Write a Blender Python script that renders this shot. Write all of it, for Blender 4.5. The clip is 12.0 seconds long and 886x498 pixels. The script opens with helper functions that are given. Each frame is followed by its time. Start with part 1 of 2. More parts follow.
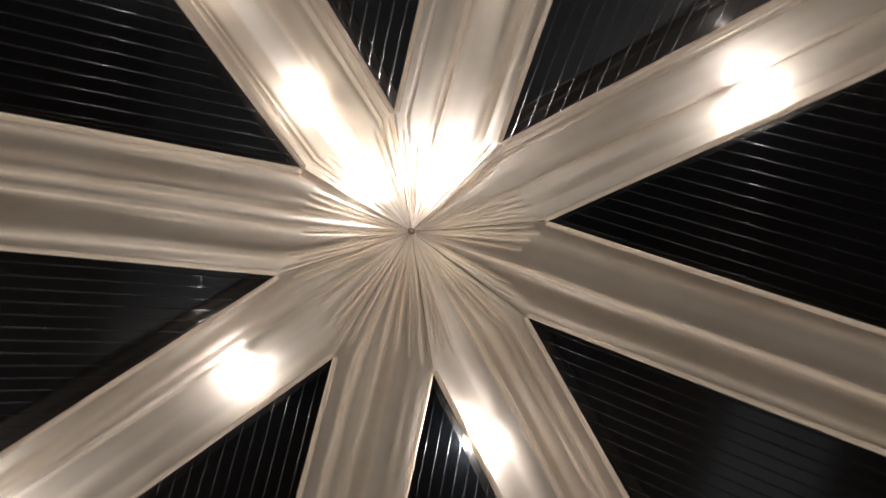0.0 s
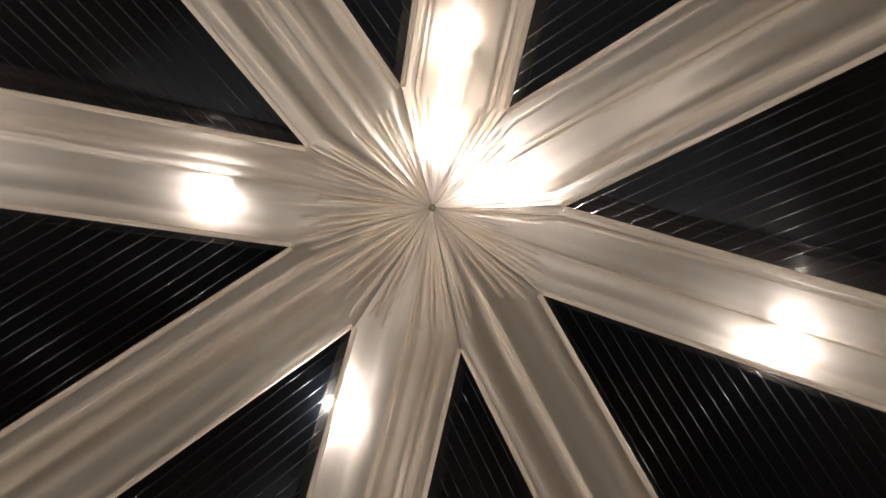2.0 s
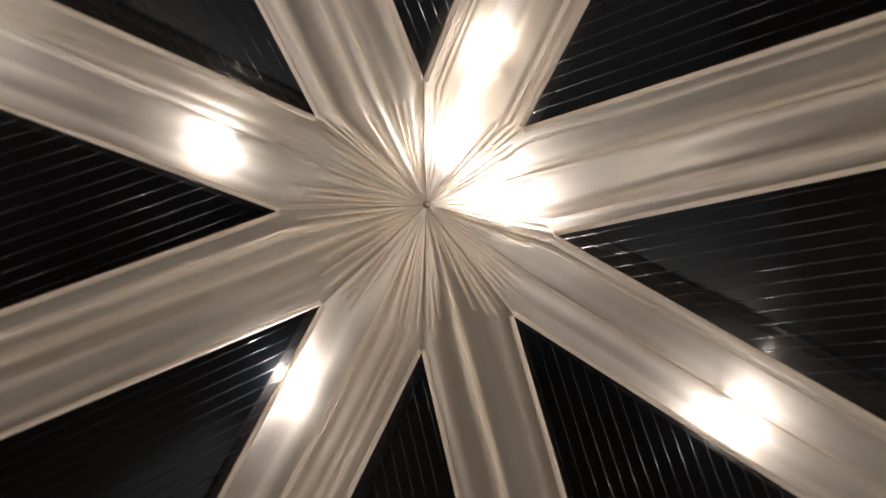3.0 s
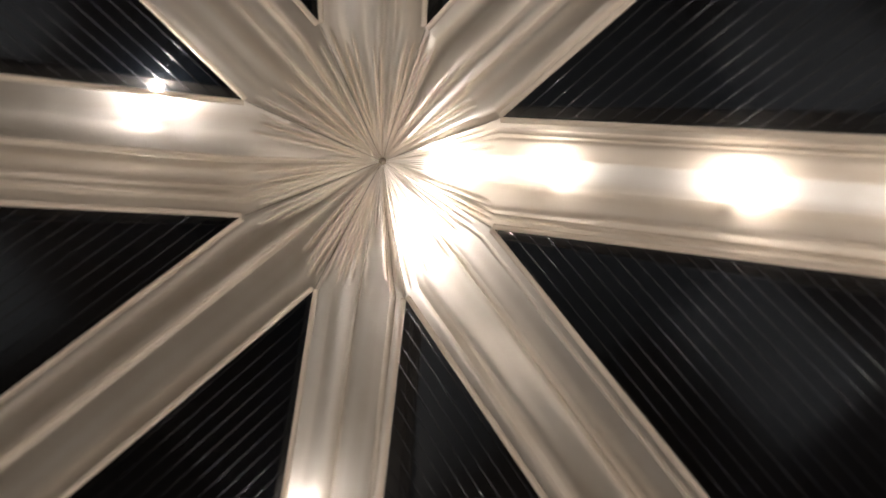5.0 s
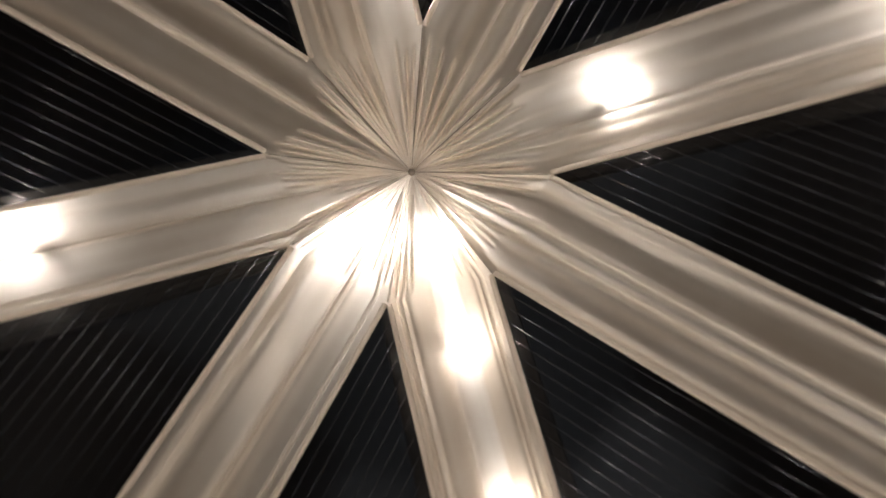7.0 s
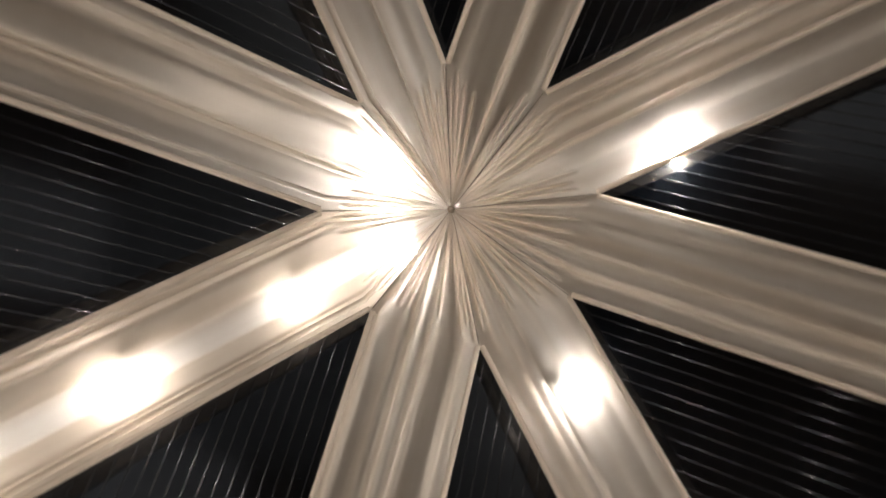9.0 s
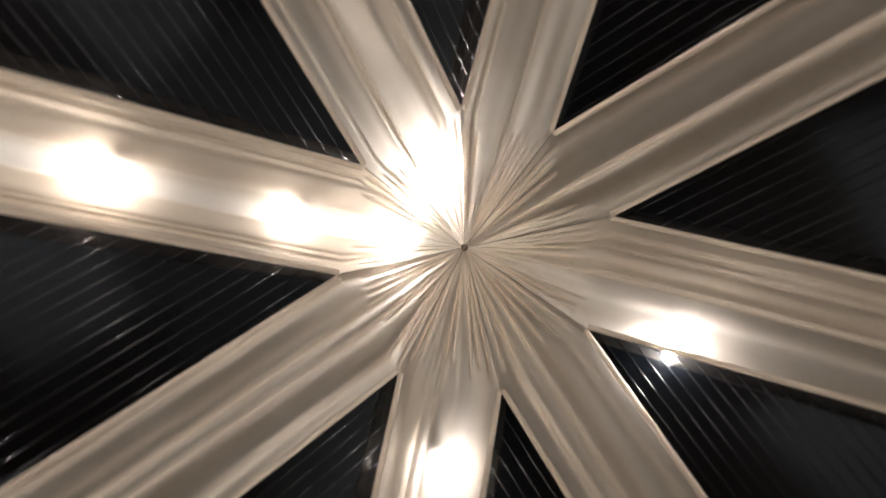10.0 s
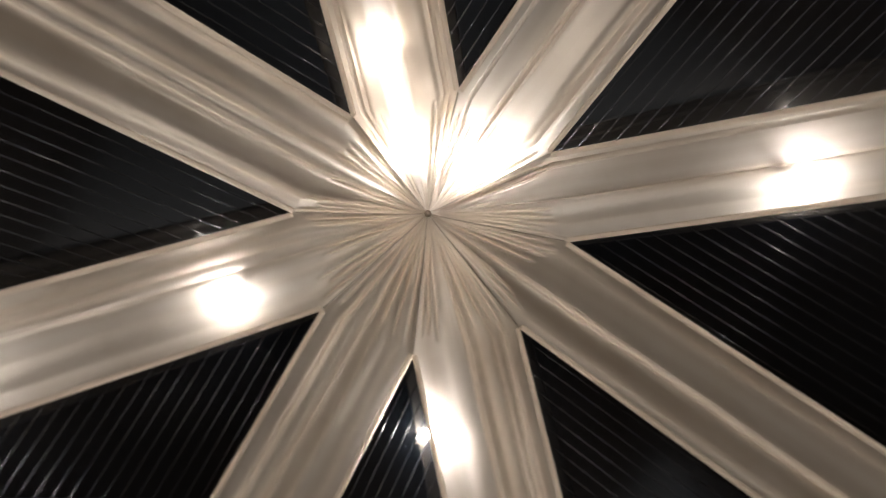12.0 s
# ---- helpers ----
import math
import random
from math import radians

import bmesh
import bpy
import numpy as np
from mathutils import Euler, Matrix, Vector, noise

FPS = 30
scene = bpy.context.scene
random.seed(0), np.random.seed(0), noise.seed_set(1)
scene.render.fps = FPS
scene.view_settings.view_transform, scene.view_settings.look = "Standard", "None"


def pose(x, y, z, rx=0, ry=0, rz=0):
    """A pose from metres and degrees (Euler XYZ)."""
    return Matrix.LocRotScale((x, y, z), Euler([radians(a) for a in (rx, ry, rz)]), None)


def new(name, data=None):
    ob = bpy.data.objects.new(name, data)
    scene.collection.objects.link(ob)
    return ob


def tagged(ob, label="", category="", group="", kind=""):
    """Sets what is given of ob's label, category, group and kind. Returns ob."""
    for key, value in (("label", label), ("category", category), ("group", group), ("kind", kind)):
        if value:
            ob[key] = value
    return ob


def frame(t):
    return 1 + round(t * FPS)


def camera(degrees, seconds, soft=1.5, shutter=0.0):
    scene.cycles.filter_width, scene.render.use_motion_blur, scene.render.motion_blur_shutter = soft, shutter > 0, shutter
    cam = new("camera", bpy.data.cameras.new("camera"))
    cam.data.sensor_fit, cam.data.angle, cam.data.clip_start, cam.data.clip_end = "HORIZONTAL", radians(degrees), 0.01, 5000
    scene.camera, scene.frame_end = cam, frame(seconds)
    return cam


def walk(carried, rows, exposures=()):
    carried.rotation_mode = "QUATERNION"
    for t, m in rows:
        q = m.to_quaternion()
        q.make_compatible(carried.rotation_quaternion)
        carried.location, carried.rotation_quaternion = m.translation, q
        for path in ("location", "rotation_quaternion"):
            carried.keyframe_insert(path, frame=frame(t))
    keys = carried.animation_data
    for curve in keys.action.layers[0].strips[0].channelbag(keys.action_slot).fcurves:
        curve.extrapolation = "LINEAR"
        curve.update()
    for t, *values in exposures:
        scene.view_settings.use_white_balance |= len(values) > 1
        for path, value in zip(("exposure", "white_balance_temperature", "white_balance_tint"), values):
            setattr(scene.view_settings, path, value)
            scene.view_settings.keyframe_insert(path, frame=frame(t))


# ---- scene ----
cam = camera(58.17, 12.0, soft=1.5, shutter=0.4)
# the camera is held at eye height under the hub of the roof and turned about its own axis
walk(cam, [
    (0.0, pose(0.216, 0.726, 1.466, 168.58, 2.54, 165.89)),
    (0.5, pose(0.299, 0.676, 1.451, 168.62, 1.65, 155.16)),
    (1.0, pose(0.323, 0.638, 1.489, 168.48, -0.37, 141.90)),
    (1.5, pose(0.343, 0.614, 1.490, 168.31, -1.96, 132.82)),
    (2.0, pose(0.352, 0.578, 1.487, 168.95, -3.36, 122.87)),
    (2.5, pose(0.419, 0.577, 1.506, 168.84, -3.21, 118.74)),
    (2.7, pose(0.424, 0.624, 1.519, 168.62, -4.08, 116.14)),
    (4.3, pose(0.396, 0.370, 1.510, 171.54, -4.09, 65.88)),
    (4.5, pose(0.433, 0.371, 1.544, 171.91, -2.92, 59.49)),
    (5.0, pose(0.473, 0.353, 1.557, 173.26, -3.66, 40.98)),
    (5.5, pose(0.448, 0.229, 1.547, 173.46, -2.44, 22.34)),
    (6.0, pose(0.422, 0.278, 1.530, 175.55, -2.86, 1.94)),
    (6.5, pose(0.367, 0.270, 1.575, 177.18, -2.61, -17.86)),
    (6.8, pose(0.321, 0.227, 1.595, 178.66, -0.81, -24.41)),
    (7.0, pose(0.308, 0.176, 1.567, 178.63, -0.09, -29.27)),
    (7.5, pose(0.389, 0.284, 1.544, -179.25, 2.05, -54.61)),
    (7.7, pose(0.359, 0.245, 1.598, -179.44, 1.75, -63.88)),
    (9.3, pose(0.326, 0.393, 1.583, 179.19, 6.23, -118.45)),
    (9.5, pose(0.283, 0.309, 1.592, 178.86, 4.71, -126.00)),
    (10.0, pose(0.331, 0.389, 1.577, 177.63, 5.05, -147.93)),
    (10.5, pose(0.422, 0.360, 1.536, 175.13, 4.78, -167.80)),
    (11.0, pose(0.477, 0.304, 1.490, 172.74, 3.11, 175.15)),
    (11.5, pose(0.512, 0.377, 1.462, 170.71, 2.48, 160.27)),
    (12.0, pose(0.502, 0.393, 1.496, 169.42, 3.91, 148.15)),
], exposures=[(0.0, 1.92), (12.0, 1.92)])

# ---- night outside: an almost black sky, all light comes from the bulbs ----
world = bpy.data.worlds.new("night_sky")
scene.world = world
world.use_nodes = True
world.node_tree.nodes["Background"].inputs[0].default_value = (0.010, 0.014, 0.022, 1)
world.node_tree.nodes["Background"].inputs[1].default_value = 0.15

BULB_GLOW = 330.0              # radiance of the lit bulbs
BULB_TINT = (1.0, 0.924, 0.87)
FILL_TINT = (1.0, 0.87, 0.76)   # the added fill bulbs are larger and warmer

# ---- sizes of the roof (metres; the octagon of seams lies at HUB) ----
HUB = 5.25                     # height of the seam corners above the floor
KNOT = Vector((0.015, -0.002, HUB + 0.414))
HIP_SLOPE, MID_SLOPE = 0.483, 0.619
ROOF_SLOPE, ROOF_GAP = 0.63, 0.085
INNER = 0.610                  # distance from the hub to the middle of an octagon side
HALF = 0.2526                  # half a drape's width
EAVE = 4.2                     # half the pavilion's width
CORNERS = [Vector((x, y, HUB + z)) for x, y, z in (
    (0.248, 0.609, 0.002),
    (-0.277, 0.590, -0.010),
    (-0.593, 0.275, 0.023),
    (-0.622, -0.210, 0.007),
    (-0.241, -0.601, 0.007),
    (0.261, -0.622, -0.020),
    (0.615, -0.287, -0.005),
    (0.607, 0.246, -0.006),
)]


# ---- materials ----
def shader(name):
    m = bpy.data.materials.new(name)
    m.use_nodes = True
    m.node_tree.nodes.clear()
    return m, m.node_tree.nodes, m.node_tree.links


def add(nodes, kind, **values):
    n = nodes.new(kind)
    for key, value in values.items():
        n.inputs[key.replace("_", " ")].default_value = value
    return n


def ramp(nodes, stops):
    n = nodes.new("ShaderNodeValToRGB")
    n.color_ramp.elements[0].position, n.color_ramp.elements[0].color = stops[0]
    n.color_ramp.elements[1].position, n.color_ramp.elements[1].color = stops[-1]
    for p, c in stops[1:-1]:
        n.color_ramp.elements.new(p).color = c
    return n


def cloth_material(name, passing, open_weave):
    """Thin cream satin: scatters light back and lets about as much through; denser and thinner threads run along it."""
    m, nodes, links = shader(name)
    out = nodes.new("ShaderNodeOutputMaterial")
    uv = nodes.new("ShaderNodeUVMap")
    uv.uv_map = "cloth"
    along = nodes.new("ShaderNodeMapping")
    along.inputs["Scale"].default_value = (0.4, 9.0, 1.0)
    fine = nodes.new("ShaderNodeMapping")
    fine.inputs["Scale"].default_value = (2.2, 160.0, 1.0)
    n1 = add(nodes, "ShaderNodeTexNoise", Scale=1.0, Detail=1.5, Roughness=0.5)
    n2 = add(nodes, "ShaderNodeTexNoise", Scale=1.0, Detail=2.0, Roughness=0.5)
    n3 = add(nodes, "ShaderNodeTexNoise", Scale=3.0, Detail=3.0, Roughness=0.6)
    for mp, nz in ((along, n1), (fine, n2), (None, n3)):
        if mp:
            links.new(uv.outputs[0], mp.inputs["Vector"])
            links.new(mp.outputs[0], nz.inputs["Vector"])
        else:
            links.new(uv.outputs[0], nz.inputs["Vector"])
    mix1 = nodes.new("ShaderNodeMath")
    mix1.operation = "MULTIPLY_ADD"
    mix1.inputs[1].default_value = 0.62
    links.new(n1.outputs["Fac"], mix1.inputs[0])
    part2 = nodes.new("ShaderNodeMath")
    part2.operation = "MULTIPLY"
    part2.inputs[1].default_value = 0.05
    links.new(n2.outputs["Fac"], part2.inputs[0])
    part3 = nodes.new("ShaderNodeMath")
    part3.operation = "MULTIPLY_ADD"
    part3.inputs[1].default_value = 0.29
    links.new(n3.outputs["Fac"], part3.inputs[0])
    links.new(part2.outputs[0], part3.inputs[2])
    links.new(part3.outputs[0], mix1.inputs[2])
    through_col = ramp(nodes, [(0.34, (0.62, 0.55, 0.47, 1)), (0.5, (0.81, 0.75, 0.675, 1)), (0.66, (0.93, 0.89, 0.835, 1))])
    back_col = ramp(nodes, [(0.36, (0.76, 0.645, 0.515, 1)), (0.64, (0.94, 0.865, 0.765, 1))])
    gather = nodes.new("ShaderNodeAttribute")
    gather.attribute_name = "gather"
    tight = nodes.new("ShaderNodeMapping")
    tight.inputs["Scale"].default_value = (0.8, 50.0, 1.0)
    links.new(uv.outputs[0], tight.inputs["Vector"])
    n4 = add(nodes, "ShaderNodeTexNoise", Scale=1.0, Detail=2.0, Roughness=0.5)
    links.new(tight.outputs[0], n4.inputs["Vector"])
    line = nodes.new("ShaderNodeMath")
    line.operation = "SUBTRACT"
    line.inputs[1].default_value = 0.5
    links.new(n4.outputs["Fac"], line.inputs[0])
    gathered = nodes.new("ShaderNodeMath")
    gathered.operation = "MULTIPLY"
    links.new(line.outputs[0], gathered.inputs[0])
    pleat = nodes.new("ShaderNodeAttribute")
    pleat.attribute_name = "pleated"
    links.new(pleat.outputs["Fac"], gathered.inputs[1])
    height = nodes.new("ShaderNodeMath")
    height.operation = "MULTIPLY_ADD"
    height.inputs[1].default_value = 0.14
    links.new(gathered.outputs[0], height.inputs[0])
    links.new(mix1.outputs[0], height.inputs[2])
    mix1 = height
    links.new(mix1.outputs[0], through_col.inputs[0])
    links.new(mix1.outputs[0], back_col.inputs[0])
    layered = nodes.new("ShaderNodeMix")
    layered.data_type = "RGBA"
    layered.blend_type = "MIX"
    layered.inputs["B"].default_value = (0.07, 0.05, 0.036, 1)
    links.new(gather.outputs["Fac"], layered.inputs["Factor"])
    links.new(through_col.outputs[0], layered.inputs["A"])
    bump = add(nodes, "ShaderNodeBump", Strength=0.22, Distance=0.005)
    links.new(mix1.outputs[0], bump.inputs["Height"])
    diff = nodes.new("ShaderNodeBsdfDiffuse")
    trans = nodes.new("ShaderNodeBsdfTranslucent")
    gloss = add(nodes, "ShaderNodeBsdfGlossy", Roughness=0.30, Color=(0.9, 0.84, 0.76, 1))
    clear = add(nodes, "ShaderNodeBsdfTransparent", Color=(1, 0.97, 0.93, 1))
    links.new(back_col.outputs[0], diff.inputs["Color"])
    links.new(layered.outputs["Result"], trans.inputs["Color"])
    for n in (diff, trans, gloss):
        links.new(bump.outputs[0], n.inputs["Normal"])
    a, b, c = (add(nodes, "ShaderNodeMixShader", Fac=f) for f in (passing, 0.09, open_weave))
    folded = nodes.new("ShaderNodeAttribute")       # fold crests pass less and throw back more, which paints in their highlight
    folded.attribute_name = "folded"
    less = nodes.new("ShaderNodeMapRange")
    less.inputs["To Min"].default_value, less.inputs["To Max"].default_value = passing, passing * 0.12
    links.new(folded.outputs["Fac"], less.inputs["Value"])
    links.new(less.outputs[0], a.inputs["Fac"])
    links.new(diff.outputs[0], a.inputs[1])
    links.new(trans.outputs[0], a.inputs[2])
    links.new(a.outputs[0], b.inputs[1])
    links.new(gloss.outputs[0], b.inputs[2])
    links.new(b.outputs[0], c.inputs[1])
    links.new(clear.outputs[0], c.inputs[2])
    links.new(c.outputs[0], out.inputs[0])
    return m


def surface(name, dark, light, scale, rough, bump=0.2, depth=0.002, stretch=(1, 1, 1), coat=0.0, metal=0.0, rough_var=0.08, coords="Object", spec=0.5):
    m, nodes, links = shader(name)
    out = nodes.new("ShaderNodeOutputMaterial")
    tex = nodes.new("ShaderNodeTexCoord")
    mp = nodes.new("ShaderNodeMapping")
    mp.inputs["Scale"].default_value = stretch
    links.new(tex.outputs[coords], mp.inputs["Vector"])
    big = add(nodes, "ShaderNodeTexNoise", Scale=scale, Detail=4.0, Roughness=0.6)
    small = add(nodes, "ShaderNodeTexNoise", Scale=scale * 9, Detail=3.0, Roughness=0.6)
    links.new(mp.outputs[0], big.inputs["Vector"])
    links.new(mp.outputs[0], small.inputs["Vector"])
    both = nodes.new("ShaderNodeMath")
    both.operation = "MULTIPLY_ADD"
    both.inputs[1].default_value = 0.35
    links.new(small.outputs["Fac"], both.inputs[0])
    links.new(big.outputs["Fac"], both.inputs[2])
    col = ramp(nodes, [(0.45, (*dark, 1)), (0.9, (*light, 1))])
    links.new(both.outputs[0], col.inputs[0])
    p = nodes.new("ShaderNodeBsdfPrincipled")
    p.inputs["Metallic"].default_value = metal
    p.inputs["Specular IOR Level"].default_value = spec
    p.inputs["Coat Weight"].default_value = coat
    p.inputs["Coat Roughness"].default_value = 0.12
    links.new(col.outputs[0], p.inputs["Base Color"])
    r = nodes.new("ShaderNodeMapRange")
    r.inputs["From Min"].default_value, r.inputs["From Max"].default_value = 0.45, 0.9
    r.inputs["To Min"].default_value, r.inputs["To Max"].default_value = rough - rough_var, rough + rough_var
    links.new(both.outputs[0], r.inputs["Value"])
    links.new(r.outputs[0], p.inputs["Roughness"])
    bp = add(nodes, "ShaderNodeBump", Strength=bump, Distance=depth)
    links.new(both.outputs[0], bp.inputs["Height"])
    links.new(bp.outputs[0], p.inputs["Normal"])
    links.new(p.outputs[0], out.inputs[0])
    return m


SATIN = cloth_material("cream_satin", 0.70, 0.03)
LINING = cloth_material("thin_cream_lining", 0.62, 0.22)
HEM = cloth_material("cream_hem", 0.22, 0.0)
# paler than the drape, so raised folds carry a built-in highlight
CREST = cloth_material("paled_crest_cloth", 0.18, 0.0)
THREAD = surface("seam_thread", (0.30, 0.25, 0.20), (0.46, 0.40, 0.33), 30.0, 0.7)
SHEET = surface("dark_polycarbonate", (0.0006, 0.0010, 0.0016), (0.0016, 0.0023, 0.0034), 2.2, 0.40, 0.05, 0.004, coat=0.85, rough_var=0.06, spec=0.015)
RIB = surface("polycarbonate_rib", (0.003, 0.0035, 0.004), (0.010, 0.011, 0.012), 12.0, 0.18, 0.15, 0.001, spec=0.29)
SOCKET = surface("black_bakelite", (0.012, 0.011, 0.010), (0.03, 0.028, 0.026), 20.0, 0.4)
CABLE = surface("black_cable", (0.012, 0.012, 0.012), (0.03, 0.03, 0.03), 30.0, 0.5)
FLOOR = surface("floor_boards", (0.05, 0.036, 0.025), (0.09, 0.066, 0.047), 1.5, 0.5, 0.3, 0.003, (0.4, 6.0, 1.0))
FLOOR_REFLECTOR = surface("grey_blue_reflector", (0.52, 0.60, 0.70), (0.64, 0.72, 0.82), 14.0, 0.9, 0.6, 0.004)
# wall tones are made up to set how bright each roof sheet mirrors
WALL_DARK = surface("unseen_wall_dark", (0.010, 0.008, 0.007), (0.024, 0.018, 0.014), 1.1, 0.7, 0.2, 0.003)
WALL_PALE = surface("unseen_wall_pale", (0.20, 0.23, 0.27), (0.30, 0.34, 0.38), 1.1, 0.7, 0.2, 0.003)



def glow(name, strength, tint=BULB_TINT):
    m, nodes, links = shader(name)
    out = nodes.new("ShaderNodeOutputMaterial")
    em = add(nodes, "ShaderNodeEmission", Color=(*tint, 1), Strength=strength)
    links.new(em.outputs[0], out.inputs[0])
    return m


GLOW = glow("lit_bulb", BULB_GLOW * 0.56)
GLOW_FILL = glow("lit_fill_bulb", BULB_GLOW * 0.85, FILL_TINT)     # added fill bulbs, out of view further down the hips
GLOW_HUB = glow("lit_hub_bulb", BULB_GLOW * 1.55)           # the two by the hub


# ---- mesh helpers ----
def part(name, data, material, parent=None, label=""):
    """Links a bmesh, or a mesh, as one object under a thing or a part."""
    if isinstance(data, bmesh.types.BMesh):
        me = bpy.data.meshes.new(name)
        data.to_mesh(me)
        data.free()
    else:
        me = data
    if material and not me.materials:
        me.materials.append(material)
    ob = new(name, me)
    if parent:
        ob.parent = parent
    if label:
        ob["label"] = label
    return ob


def smooth(me):
    me.polygons.foreach_set("use_smooth", [True] * len(me.polygons))
    return me


def sweep(path, across, up, sides=8, begin=0):
    """A closed tube along path, of elliptic section: across wide and up high."""
    verts, faces = [], []
    n = len(path)
    for i, p in enumerate(path):
        d = (path[min(i + 1, n - 1)] - path[max(i - 1, 0)]).normalized()
        side = d.cross(Vector((0, 0, 1)))
        side = side.normalized() if side.length > 1e-4 else Vector((1, 0, 0))
        top = side.cross(d).normalized()
        s = min(1.0, (i + 0.3) / begin) if begin else 1.0
        for k in range(sides):
            a = 2 * math.pi * k / sides
            verts.append(p + side * (math.cos(a) * across * s) + top * (math.sin(a) * up * s))
    for i in range(n - 1):
        for k in range(sides):
            j = (k + 1) % sides
            faces.append((i * sides + k, i * sides + j, (i + 1) * sides + j, (i + 1) * sides + k))
    faces.append(tuple(range(sides))[::-1])
    faces.append(tuple((n - 1) * sides + k for k in range(sides)))
    me = bpy.data.meshes.new("tube")
    me.from_pydata(verts, [], faces)
    return smooth(me)


def lathe(profile, sides=20):
    """A solid turned about z from (radius, height) pairs."""
    verts, faces = [], []
    for r, z in profile:
        for k in range(sides):
            a = 2 * math.pi * k / sides
            verts.append((r * math.cos(a), r * math.sin(a), z))
    n = len(profile)
    for i in range(n - 1):
        for k in range(sides):
            j = (k + 1) % sides
            faces.append((i * sides + k, i * sides + j, (i + 1) * sides + j, (i + 1) * sides + k))
    faces.append(tuple(range(sides))[::-1])
    faces.append(tuple((n - 1) * sides + k for k in range(sides)))
    me = bpy.data.meshes.new("turned")
    me.from_pydata(verts, [], faces)
    return smooth(me)


def slab(corners, thick):
    """A flat polygon given by its lower corners, thick metres upwards."""
    n = len(corners)
    verts = [Vector(c) for c in corners] + [Vector(c) + Vector((0, 0, thick)) for c in corners]
    faces = [tuple(range(n))[::-1], tuple(range(n, 2 * n))]
    faces += [(i, (i + 1) % n, n + (i + 1) % n, n + i) for i in range(n)]
    me = bpy.data.meshes.new("slab")
    me.from_pydata(verts, [], faces)
    return me


def block(x0, x1, y0, y1, z0, z1):
    return slab([(x0, y0, z0), (x1, y0, z0), (x1, y1, z0), (x0, y1, z0)], z1 - z0)


# ---- the closed pavilion: floor and walls ----
EAVE_Z = HUB + ROOF_GAP + ROOF_SLOPE * (INNER - EAVE)
tagged(part("floor", block(-EAVE, EAVE, -EAVE, EAVE, -0.12, 0.0), FLOOR), "dark brown timber floor boards under the pavilion roof", "floor", kind="structure")
# closing walls out of view, pale or dark for what the roof sheets mirror
for name, box, lining, words in (
        ("wall_north", (-EAVE - 0.15, EAVE + 0.15, EAVE, EAVE + 0.15), WALL_DARK, "plain closing wall out of view, dark for the roof's reflections"),
        ("wall_south", (-EAVE - 0.15, EAVE + 0.15, -EAVE - 0.15, -EAVE), WALL_PALE, "plain closing wall out of view, pale for the roof's reflections"),
        ("wall_east", (EAVE, EAVE + 0.15, -EAVE, EAVE), WALL_DARK, "plain closing wall out of view, dark for the roof's reflections"),
        ("wall_west", (-EAVE - 0.15, -EAVE, -EAVE, EAVE), WALL_PALE, "plain closing wall out of view, pale for the roof's reflections")):
    tagged(part(name, block(*box, -0.12, EAVE_Z + 0.05), lining), words, "wall", kind="structure")

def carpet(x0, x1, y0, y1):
    """An added pale carpet with soft rounded edges, out of view on the floor, for the roof sheets to mirror faintly."""
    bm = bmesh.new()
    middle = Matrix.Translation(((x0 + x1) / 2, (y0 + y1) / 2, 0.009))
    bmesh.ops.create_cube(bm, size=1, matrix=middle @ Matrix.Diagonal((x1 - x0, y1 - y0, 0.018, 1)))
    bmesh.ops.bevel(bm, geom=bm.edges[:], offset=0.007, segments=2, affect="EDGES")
    tagged(part("carpet", bm, FLOOR_REFLECTOR), "added pale grey blue carpet, out of view, mirrored by the roof", "carpet", "carpets on the floor")


# put in only for the bluish haze they mirror into two roof sheets
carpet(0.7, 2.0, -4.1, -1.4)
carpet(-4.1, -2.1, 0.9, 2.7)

# ---- the drapes ----
FOLDS = {   # across the drape: place, height, sharpness, all in metres; the drape hangs lower on a fold
    0: ((-0.205, 0.010, 0.012, 1), (-0.17, 0.006, 0.010, 0), (-0.08, 0.004, 0.020, 0), (0.03, 0.004, 0.020, 0), (0.165, 0.008, 0.014, 0), (0.205, 0.010, 0.012, 1)),
    1: ((-0.205, 0.008, 0.010, 1), (-0.055, 0.008, 0.013, 1), (-0.035, 0.030, 0.100, 3), (-0.10, 0.006, 0.030, 0), (0.185, 0.018, 0.026, 2), (0.145, 0.008, 0.020, 0)),
    2: ((-0.165, 0.012, 0.014, 1), (-0.20, 0.006, 0.012, 0), (0.00, 0.008, 0.006, 0), (0.03, 0.008, 0.045, 0), (0.14, 0.007, 0.035, 0), (0.205, 0.006, 0.009, 1)),
    3: ((0.030, 0.010, 0.016, 1), (0.030, 0.007, 0.030, 0), (-0.17, 0.004, 0.040, 0), (0.19, 0.005, 0.030, 0)),
    4: ((0.005, 0.012, 0.013, 1), (-0.06, 0.006, 0.030, 0), (-0.133, 0.006, 0.012, 0), (-0.177, 0.010, 0.014, 0), (0.12, 0.005, 0.040, 0)),
    5: ((0.040, 0.008, 0.030, 3), (-0.05, 0.005, 0.060, 0), (0.085, 0.004, 0.022, 0), (0.140, 0.010, 0.040, 2), (-0.17, 0.004, 0.03, 0)),
    6: ((-0.16, 0.006, 0.035, 0), (-0.04, 0.006, 0.036, 0), (0.06, 0.007, 0.012, 0), (0.10, 0.008, 0.020, 0), (0.17, 0.009, 0.03, 0)),
    7: ((0.222, 0.010, 0.020, 0), (0.060, 0.016, 0.022, 0), (-0.020, 0.016, 0.020, 0), (-0.195, 0.014, 0.034, 0), (0.13, 0.004, 0.03, 0)),
}


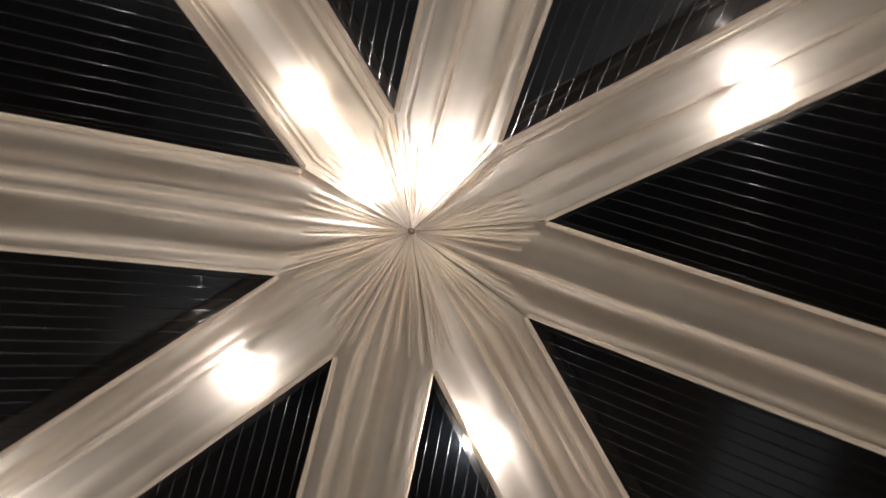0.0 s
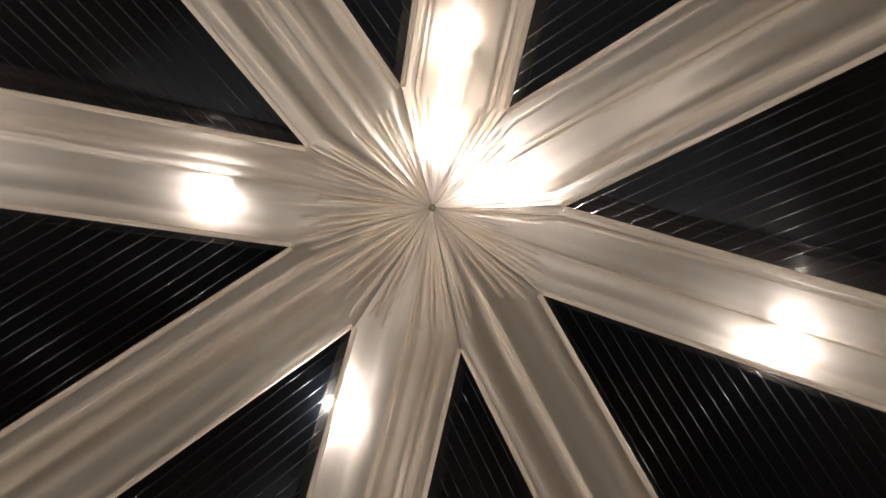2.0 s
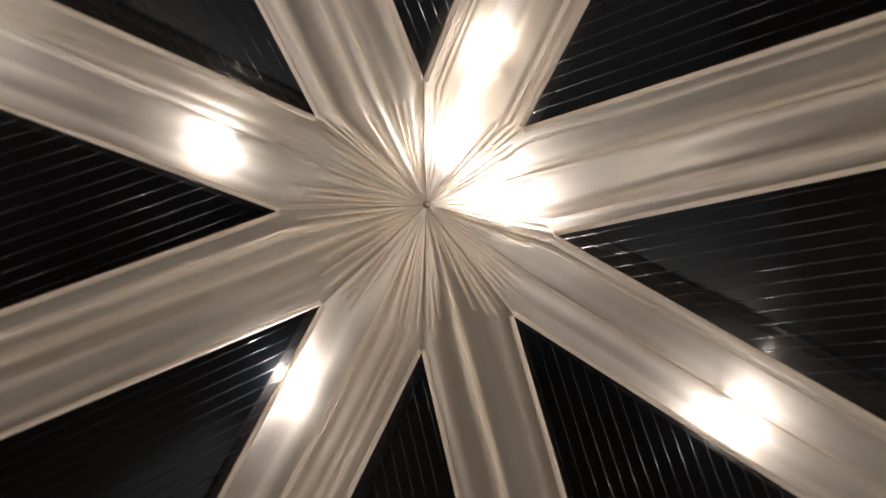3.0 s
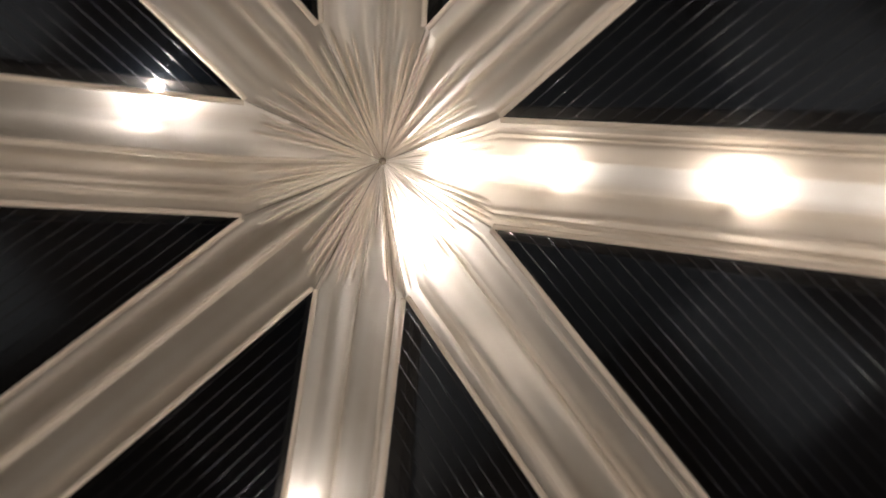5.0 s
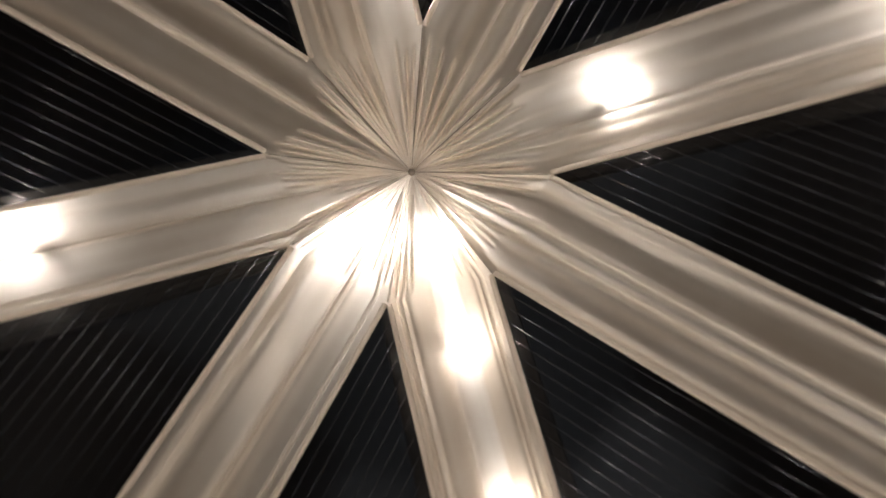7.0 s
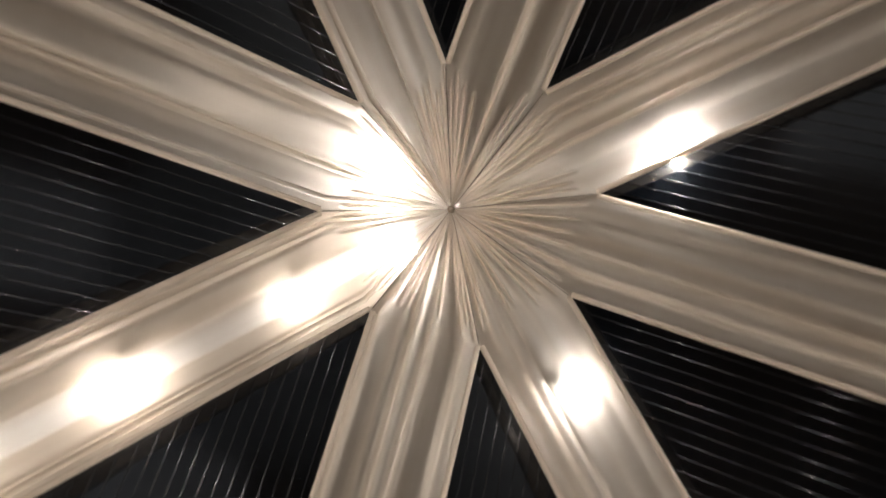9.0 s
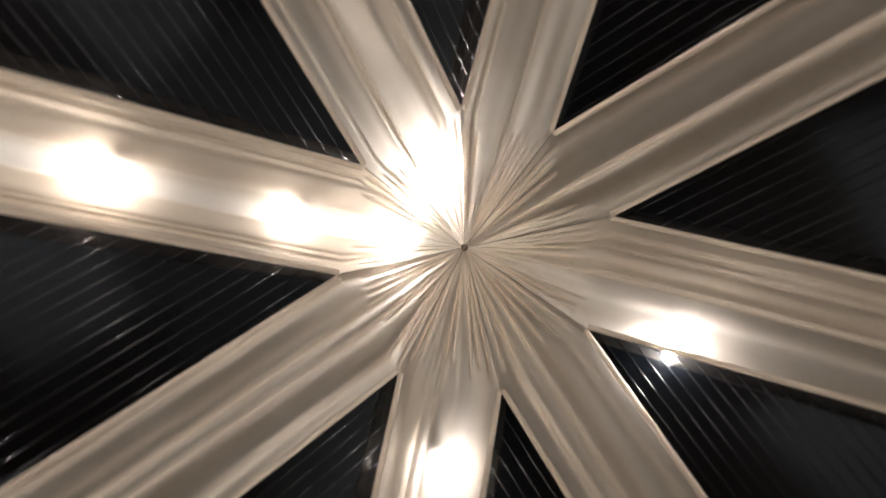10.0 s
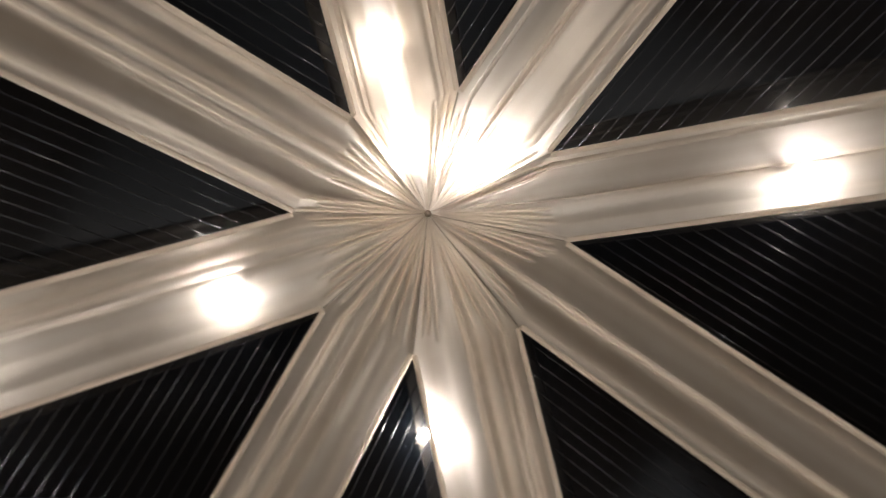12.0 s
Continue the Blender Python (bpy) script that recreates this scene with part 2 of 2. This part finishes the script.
FINGERS = (   # places of the finger pleats between the two seams of each drape
    (-0.88, -0.72, -0.5, 0.55, 0.72, 0.88), (-0.88, -0.72, -0.56, -0.1, 0.45, 0.88), (-0.86, -0.62, 0.25, 0.42, 0.57, 0.73, 0.88),
    (-0.90, -0.74, -0.58, -0.35, 0.55, 0.70, 0.86), (-0.90, -0.75, -0.60, -0.45, -0.25, 0.5, 0.7, 0.86), (-0.82, -0.5, -0.2, 0.1, 0.5, 0.82),
    (-0.84, -0.62, -0.42, 0.0, 0.16, 0.7, 0.86), (-0.92, -0.80, -0.66, -0.2, 0.3, 0.46, 0.62, 0.80),
)


def ease(x):
    x = np.clip(x, 0, 1)
    return x * x * (3 - 2 * x)


def drape(k):
    """One gathered cloth strip from the hub's knot, widening to its octagon side and then running down under the roof."""
    rng = np.random.RandomState(61 + k)
    hip = k % 2 == 0
    slope = HIP_SLOPE if hip else MID_SLOPE
    az = radians(45 + 45 * k) + radians(TURNS[k])
    d = Vector((math.cos(az), math.sin(az), 0))
    n = Vector((-d.y, d.x, 0))
    left, right = CORNERS[k], CORNERS[k - 1]          # left: towards the next drape
    length = 5.5 if hip else 3.95
    inner = np.concatenate([np.linspace(0.015, 0.2, 34), np.linspace(0.2, 1.0, 76)[1:]])
    outer = 0.0 + (length - INNER) * np.linspace(0, 1, 120)[1:] ** 1.5
    cols = 260
    v = np.linspace(-1, 1, cols)
    rows = []
    uvs, gathers, pleated, folded = [], [], [], []
    # fine lines gathered at the knot: place, width, height, end; and finger pleats that run almost to the octagon: place, width, height, start, end
    lines = [(-0.93 + 1.86 * (i + rng.uniform(0.1, 0.9)) / 15, rng.uniform(0.028, 0.050), rng.uniform(0.5, 1.0), rng.uniform(0.35, 0.75)) for i in range(15)]
    fingers = [(place, rng.uniform(0.0075, 0.0105), rng.uniform(0.0135, 0.0205), rng.uniform(0.05, 0.16), rng.uniform(0.86, 1.0)) for place in FINGERS[k]]
    right_a, left_a, knot_a = np.array(right), np.array(left), np.array(KNOT)
    mid = (right_a + left_a) / 2
    span = (left_a - right_a) / 2
    half = np.linalg.norm(span)
    down = np.array((0, 0, -1.0))
    wave = [(rng.uniform(0.5, 2.0), rng.uniform(0, 6.28), rng.uniform(6, 16), rng.uniform(0, 6.28)) for _ in range(4)]

    def folds(metres, run):
        h = np.zeros_like(metres)
        for i, (place, high, sharp, rolled) in enumerate(FOLDS[k]):
            shift = 0.008 * math.sin(run * 1.3 + i * 2.1 + k)
            x = np.abs(metres - place - shift) / sharp
            if rolled == 1:
                h += high * np.sqrt(np.clip(1 - x * x, 0, 1))
            elif rolled == 0:
                h += high * np.exp(-x ** 1.7)
            else:               # one steep flank and one long one; 2: the long one towards the right hem, 3: the left
                far = (metres - place - shift) * (-1 if rolled == 2 else 1) > 0
                h += high * np.where(far, np.exp(-x ** 1.4), np.exp(-(x * sharp / 0.014) ** 1.6))
        for a, b, c, e in wave:
            h += 0.0016 * np.sin(metres * c * 2 + e + run * a) * math.sin(run * a + b)
        return 1.3 * h

    def ridges(metres, run):    # how far each fold's crest is paled as a painted highlight, weighted per drape
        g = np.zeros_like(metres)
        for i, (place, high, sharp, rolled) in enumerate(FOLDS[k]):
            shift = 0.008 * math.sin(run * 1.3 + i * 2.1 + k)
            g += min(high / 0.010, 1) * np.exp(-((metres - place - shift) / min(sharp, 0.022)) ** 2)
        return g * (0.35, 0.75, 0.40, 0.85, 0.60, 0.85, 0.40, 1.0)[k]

    def bend(s, wide=0.09):     # the cloth turns down its slope in a round, not a crease
        s = min(abs(s), wide)
        return (0.68 - slope) / 2 * ((s * s / wide + wide) / 2 - s)

    for f in inner:
        base = knot_a[None] * (1 - f) + (mid[None] + span[None] * v[:, None]) * f
        r = f * 0.63
        h = np.zeros(cols)
        # pleat crests are paled too, standing in for light caught on them
        layers = np.zeros(cols)
        for place, wide, high, end in lines:
            layers += 0.6 * float(1 - ease((f - end + 0.3) / 0.3)) * np.exp(-np.abs((v - place) / wide * 1.3) ** 2)
            h += min(2.0 * wide * half * f, 0.014) * high * float(1 - ease((f - end + 0.3) / 0.3)) * np.exp(-np.abs((v - place) / wide) ** 1.8)
        for place, wide, high, begin, end in fingers:
            broad = wide * (0.45 + 0.55 * min(f / 0.5, 1))
            level = min(high, 2.3 * broad * f / 0.4) * float(ease((f - begin) / 0.12)) * float(ease((end - f) / 0.12)) ** 0.6
            h += level * np.exp(-np.abs((v - place) * half * f / broad) ** 2.2)
            layers += level / 0.014 * np.exp(-np.abs((v - place) * half * f / broad * 1.25) ** 2)
        soft = folds(v * half, f * INNER)
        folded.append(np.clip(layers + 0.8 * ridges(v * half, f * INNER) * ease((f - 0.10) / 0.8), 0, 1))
        h += soft * ease((f - 0.10) / 0.8)
        h *= 1 - np.exp(-((1 - np.abs(v)) / 0.022) ** 2)         # sewn to its neighbours along the seams
        tuck = 0.095 * math.exp(-r / 0.024)
        rows.append(base + down[None] * (h[:, None] - tuck - bend((f - 1) * INNER)))
        uvs.append(np.stack([np.full(cols, r), v * half], 1))
        pleated.append(np.full(cols, float(1 - ease((f - 0.55) / 0.45))))
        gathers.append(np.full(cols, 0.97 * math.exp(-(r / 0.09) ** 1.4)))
    dd = np.array((d.x, d.y, -slope))
    for run in outer:
        base = mid[None] + span[None] * v[:, None] + dd[None] * run
        h = folds(v * half, INNER + run) * (1 + 0.25 * min(run, 2.0))
        h = h * (1 - 0.6 * np.abs(v) ** 8)
        sag = 0.012 * math.sin(min(run, 3.0) / 3.0 * math.pi)
        rows.append(base + down[None] * (h[:, None] + sag - bend(run)))
        uvs.append(np.stack([np.full(cols, 0.63 + run), v * half], 1))
        gathers.append(np.zeros(cols))
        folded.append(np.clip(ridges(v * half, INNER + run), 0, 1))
        pleated.append(np.zeros(cols))
    P = np.concatenate(rows)
    U = np.concatenate(uvs) + np.array([7.3 * k, 3.1 * k])
    nr = len(rows)
    idx = np.arange(nr * cols).reshape(nr, cols)
    quads = np.stack([idx[:-1, :-1], idx[:-1, 1:], idx[1:, 1:], idx[1:, :-1]], -1).reshape(-1, 4)
    me = bpy.data.meshes.new("cloth")
    me.from_pydata(P.tolist(), [], quads.tolist())
    layer = me.uv_layers.new(name="cloth")
    layer.data.foreach_set("uv", U[quads.reshape(-1)].astype(np.float32).reshape(-1))
    me.attributes.new("gather", "FLOAT", "POINT").data.foreach_set("value", np.concatenate(gathers).astype(np.float32))
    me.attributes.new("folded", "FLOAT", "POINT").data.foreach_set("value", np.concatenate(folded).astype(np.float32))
    me.attributes.new("pleated", "FLOAT", "POINT").data.foreach_set("value", np.concatenate(pleated).astype(np.float32))
    smooth(me)
    thing = tagged(new("fabric_drape"), DRAPE_LABELS[k], "drape", "drapes under the roof")
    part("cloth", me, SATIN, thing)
    ni = len(inner)
    # a second layer of the same cloth lies on top of some stretches
    for lo, hi, first in LAYERS[k]:
        c0, c1 = (int(round((np.clip(x / half, -1, 1) + 1) / 2 * (cols - 1))) for x in (lo, hi))
        r0 = ni + first
        block_p = np.stack(rows)[r0:, c0:c1 + 1] + np.array((0, 0, 0.012))
        nr2, nc2 = block_p.shape[:2]
        id2 = np.arange(nr2 * nc2).reshape(nr2, nc2)
        q2 = np.stack([id2[:-1, :-1], id2[:-1, 1:], id2[1:, 1:], id2[1:, :-1]], -1).reshape(-1, 4)
        me2 = bpy.data.meshes.new("lining")
        me2.from_pydata(block_p.reshape(-1, 3).tolist(), [], q2.tolist())
        lay = me2.uv_layers.new(name="cloth")
        u2 = np.stack(uvs)[r0:, c0:c1 + 1].reshape(-1, 2) + np.array([7.3 * k + 31.0, 3.1 * k])
        lay.data.foreach_set("uv", u2[q2.reshape(-1)].astype(np.float32).reshape(-1))
        part("lining", smooth(me2), LINING, thing)
    for edge in (0, cols - 1):
        path = [Vector(rows[i][edge]) + Vector((0, 0, -0.002)) for i in range(ni - 1, nr, 3)]
        inward = n * (0.010 if edge == 0 else -0.010) + Vector((0, 0, -0.005))
        part("hem", sweep([q + inward for q in path], 0.0130, 0.006, 10), HEM, thing, "folded cream hem")
    for place in ROLLS[k]:
        col = int(round((place / half + 1) / 2 * (cols - 1)))
        path = [Vector(rows[i][col]) + Vector((0, 0, -0.002)) for i in range(20, nr, 3)]
        part("rolled_fold", sweep(path, 0.0105, 0.006, 10, 30), CREST, thing, "raised cream fold along the cloth")
    seam = [Vector(rows[i][cols - 1]) + Vector((0, 0, -0.002)) for i in range(6, ni, 4)]
    part("seam", sweep(seam, 0.0024, 0.0024, 6), THREAD, thing, "thin dark stitched seam")
    return thing


LAYERS = (((-0.245, -0.08, -34), (0.03, 0.245, -34)), (), (), (), ((-0.245, 0.0, -66),), (), ((0.08, 0.17, -2),), ())
ROLLS = ((), (-0.055,), (), (0.030,), (0.005,), (), (), ())     # sharp raised folds across each drape
TURNS = (0.2, 0.0, 0.2, 0.4, 1.2, 1.3, 1.4, 1.1)
DRAPE_LABELS = (
    "cream satin drape glowing brightly from three bulbs behind", "cream satin drape with one sharp lengthwise fold, bulb near hub",
    "cream satin drape with one bulb shining through", "cream satin drape with a single raised centre fold",
    "cream satin drape, bulb shining at its hem", "cream satin drape with soft lengthwise folds",
    "cream satin drape with one bulb behind its middle", "cream satin drape with several deep lengthwise folds")
for k in range(8):
    drape(k)

knot = tagged(new("fabric_knot"), "small gathered cream fabric knot at the roof's hub", "fabric knot")
knot.location = KNOT + Vector((0, 0, 0.030))
part("tuft", lathe([(0.001, -0.014), (0.008, -0.012), (0.015, -0.006), (0.020, 0.002), (0.023, 0.012), (0.026, 0.024)], 14), THREAD, knot)


# ---- bulbs behind the drapes ----
def bulb(k, u, v, back, tilt=0.0, lit=True, wire=True, size=1.0, strong=0, dip=-0.22):
    """A bulb above the cloth of drape k, u metres out from the hub and v across, back metres above the cloth."""
    az = radians(45 + 45 * k) + radians(TURNS[k])
    d = Vector((math.cos(az), math.sin(az), 0))
    n = Vector((-d.y, d.x, 0))
    slope = HIP_SLOPE if k % 2 == 0 else MID_SLOPE
    if u > INNER:
        mid = (CORNERS[k] + CORNERS[k - 1]) / 2
        across = (CORNERS[k] - CORNERS[k - 1]).normalized()
        place = mid + (d - Vector((0, 0, slope))) * (u - INNER) + across * v + Vector((0, 0, back))
    else:
        place = d * u + n * v + Vector((0, 0, KNOT.z - 0.414 * u / INNER + back))
    name = "light_bulb" if lit else "lamp_socket"
    label = "lit warm white bulb in a black socket behind cloth" if lit else "empty black lamp socket behind the gathered cloth"
    thing = tagged(new(name), label, "light bulb" if lit else "lamp socket", "bulbs behind the drapes" if lit else "")
    # the bulb lies along the rafter, its socket towards the hub
    toward = (-d * math.cos(tilt) + n * math.sin(tilt) + Vector((0, 0, dip))).normalized()
    turn = toward.to_track_quat("Z", "Y").to_matrix().to_4x4()
    thing.matrix_basis = Matrix.Translation(place) @ turn
    if lit:
        s = size
        part("glass", lathe([(0.002, -0.034 * s), (0.016 * s, -0.030 * s), (0.027 * s, -0.016 * s), (0.030 * s, 0.0), (0.027 * s, 0.014 * s), (0.018 * s, 0.030 * s), (0.013 * s, 0.040 * s)], 14), (GLOW, GLOW_HUB)[strong], thing, "glowing frosted glass")
    g = min(1.0, 0.45 + 0.4 * size)          # sockets follow the size of the bulb
    part("socket", lathe([(r * g, z * (0.4 + 0.6 * g)) for r, z in ((0.014, 0.036), (0.020, 0.040), (0.020, 0.062), (0.017, 0.066), (0.017, 0.088), (0.006, 0.094))], 14), SOCKET, thing, "black lamp socket")
    if wire:
        path = [Vector((0.0, 0.0, 0.09)), Vector((0.004, 0.008, 0.108)), Vector((0.012, 0.022, 0.124)), Vector((0.026, 0.036, 0.132)), Vector((0.044, 0.046, 0.130))]
        part("cable", sweep(path, 0.0026, 0.0026, 6), CABLE, thing, "short black cable")
    return thing


for args in (
    (0, 0.400, -0.050, 0.100, 0.1, True, True, 0.58, 1, 0.12), (0, 0.880, -0.055, 0.066, 1.1, True, True, 0.50), (0, 1.610, -0.035, 0.080, 0.9, True, True, 0.58), (0, 2.35, -0.03, 0.09, 0.8),
    (1, 0.390, 0.050, 0.036, 0.9, True, True, 0.86, 1, 0.1),
    (2, 1.595, 0.083, 0.075, -0.6, True, True, 0.54, 0, -0.34),
    (4, 0.965, 0.258, 0.034, -1.30, True, True, 0.88, 0, 0.05),
    (6, 0.980, -0.042, 0.056, 0.5, True, True, 0.49, 0, 0.0), (6, 2.20, 0.100, 0.075, 0.5),
):
    bulb(*args)
bulb(6, 0.225, 0.063, 0.070, 0.3, lit=False, wire=False, dip=0.1)


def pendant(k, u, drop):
    """An added fill bulb, larger and out of view, hung from the lower end of hip drape k, u metres out from the hub."""
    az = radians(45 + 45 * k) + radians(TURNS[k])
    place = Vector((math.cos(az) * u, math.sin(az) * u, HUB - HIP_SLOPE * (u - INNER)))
    thing = tagged(new("fill_bulb"), "added warm white fill bulb, out of view, on a black cable", "light bulb", "pendant bulbs down the hips")
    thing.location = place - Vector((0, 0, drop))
    part("glass", lathe([(0.002, -0.068), (0.030, -0.060), (0.050, -0.030), (0.055, 0.0), (0.048, 0.028), (0.028, 0.060), (0.020, 0.078)], 16), GLOW_FILL, thing, "glowing frosted glass")
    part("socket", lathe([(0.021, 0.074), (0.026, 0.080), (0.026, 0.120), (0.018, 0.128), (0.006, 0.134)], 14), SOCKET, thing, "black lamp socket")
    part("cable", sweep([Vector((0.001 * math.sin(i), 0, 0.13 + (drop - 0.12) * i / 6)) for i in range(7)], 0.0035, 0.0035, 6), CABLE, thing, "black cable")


for k in (0, 2, 4, 6):          # added on the hips out of view, hung clear below the cloth to light its underside
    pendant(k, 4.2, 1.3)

# ---- the roof: four dark sheets with thin ribs running down the slope ----
# per sheet, the first rib and the pitch on either side of its middle
RIBS = (((0.2975, 0.0572), (0.3875, 0.0598)), ((0.692, 0.0573), (0.31, 0.0585)), ((0.338, 0.0573), (0.3693, 0.0591)), ((0.452, 0.0570), (0.2903, 0.0565)))
apex_z = HUB + ROOF_GAP + ROOF_SLOPE * INNER


def rib_mesh():
    """A low rounded rib, one metre long along y."""
    prof = [(-0.0034, 0.0), (-0.0027, -0.0016), (-0.0010, -0.0027), (0.0010, -0.0027), (0.0027, -0.0016), (0.0034, 0.0)]
    verts = [(x, y, z) for y in (0.0, 1.0) for x, z in prof]
    m = len(prof)
    faces = [(i, i + 1, m + i + 1, m + i) for i in range(m - 1)] + [tuple(range(m))[::-1], tuple(range(m, 2 * m)), (0, m, 2 * m - 1, m - 1)]
    me = bpy.data.meshes.new("rib")
    me.from_pydata(verts, [], faces)
    me.materials.append(RIB)
    return smooth(me)


RIB_DATA = rib_mesh()
pitch_angle = math.atan(ROOF_SLOPE)
for q in range(4):
    az = radians(90 + 90 * q)
    d = Vector((math.cos(az), math.sin(az), 0))
    n = Vector((-d.y, d.x, 0))
    apex = Vector((0, 0, apex_z))
    a = d * EAVE + n * EAVE + Vector((0, 0, apex_z - ROOF_SLOPE * EAVE))
    b = d * EAVE - n * EAVE + Vector((0, 0, apex_z - ROOF_SLOPE * EAVE))
    sheet = tagged(part("roof_sheet_%d" % (q + 1), slab([apex, b, a], 0.016), SHEET), "dark glossy ribbed polycarbonate roof sheet at night", "roof sheet", "roof sheets", "structure")
    down = Vector((d.x, d.y, -ROOF_SLOPE)).normalized()
    normal = n.cross(down).normalized()
    if normal.z < 0:
        normal = -normal
    places = []
    for side, (first, pitch) in ((-1, RIBS[q][0]), (1, RIBS[q][1])):
        first -= pitch * int(first / pitch)
        places += [side * (first + pitch * i) for i in range(int((EAVE - first) / pitch))]
    for s in places:
        top = abs(s) + 0.01
        run = (EAVE - top) * math.sqrt(1 + ROOF_SLOPE ** 2)
        if run < 0.1:
            continue
        start = d * top + n * s + Vector((0, 0, apex_z - ROOF_SLOPE * top))
        rot = Matrix((down.cross(normal), down, normal)).transposed().to_4x4()
        rib = new("rib", RIB_DATA)
        rib.parent = sheet
        rib.matrix_basis = Matrix.Translation(start) @ rot @ Matrix.Diagonal((1, run, 1, 1))
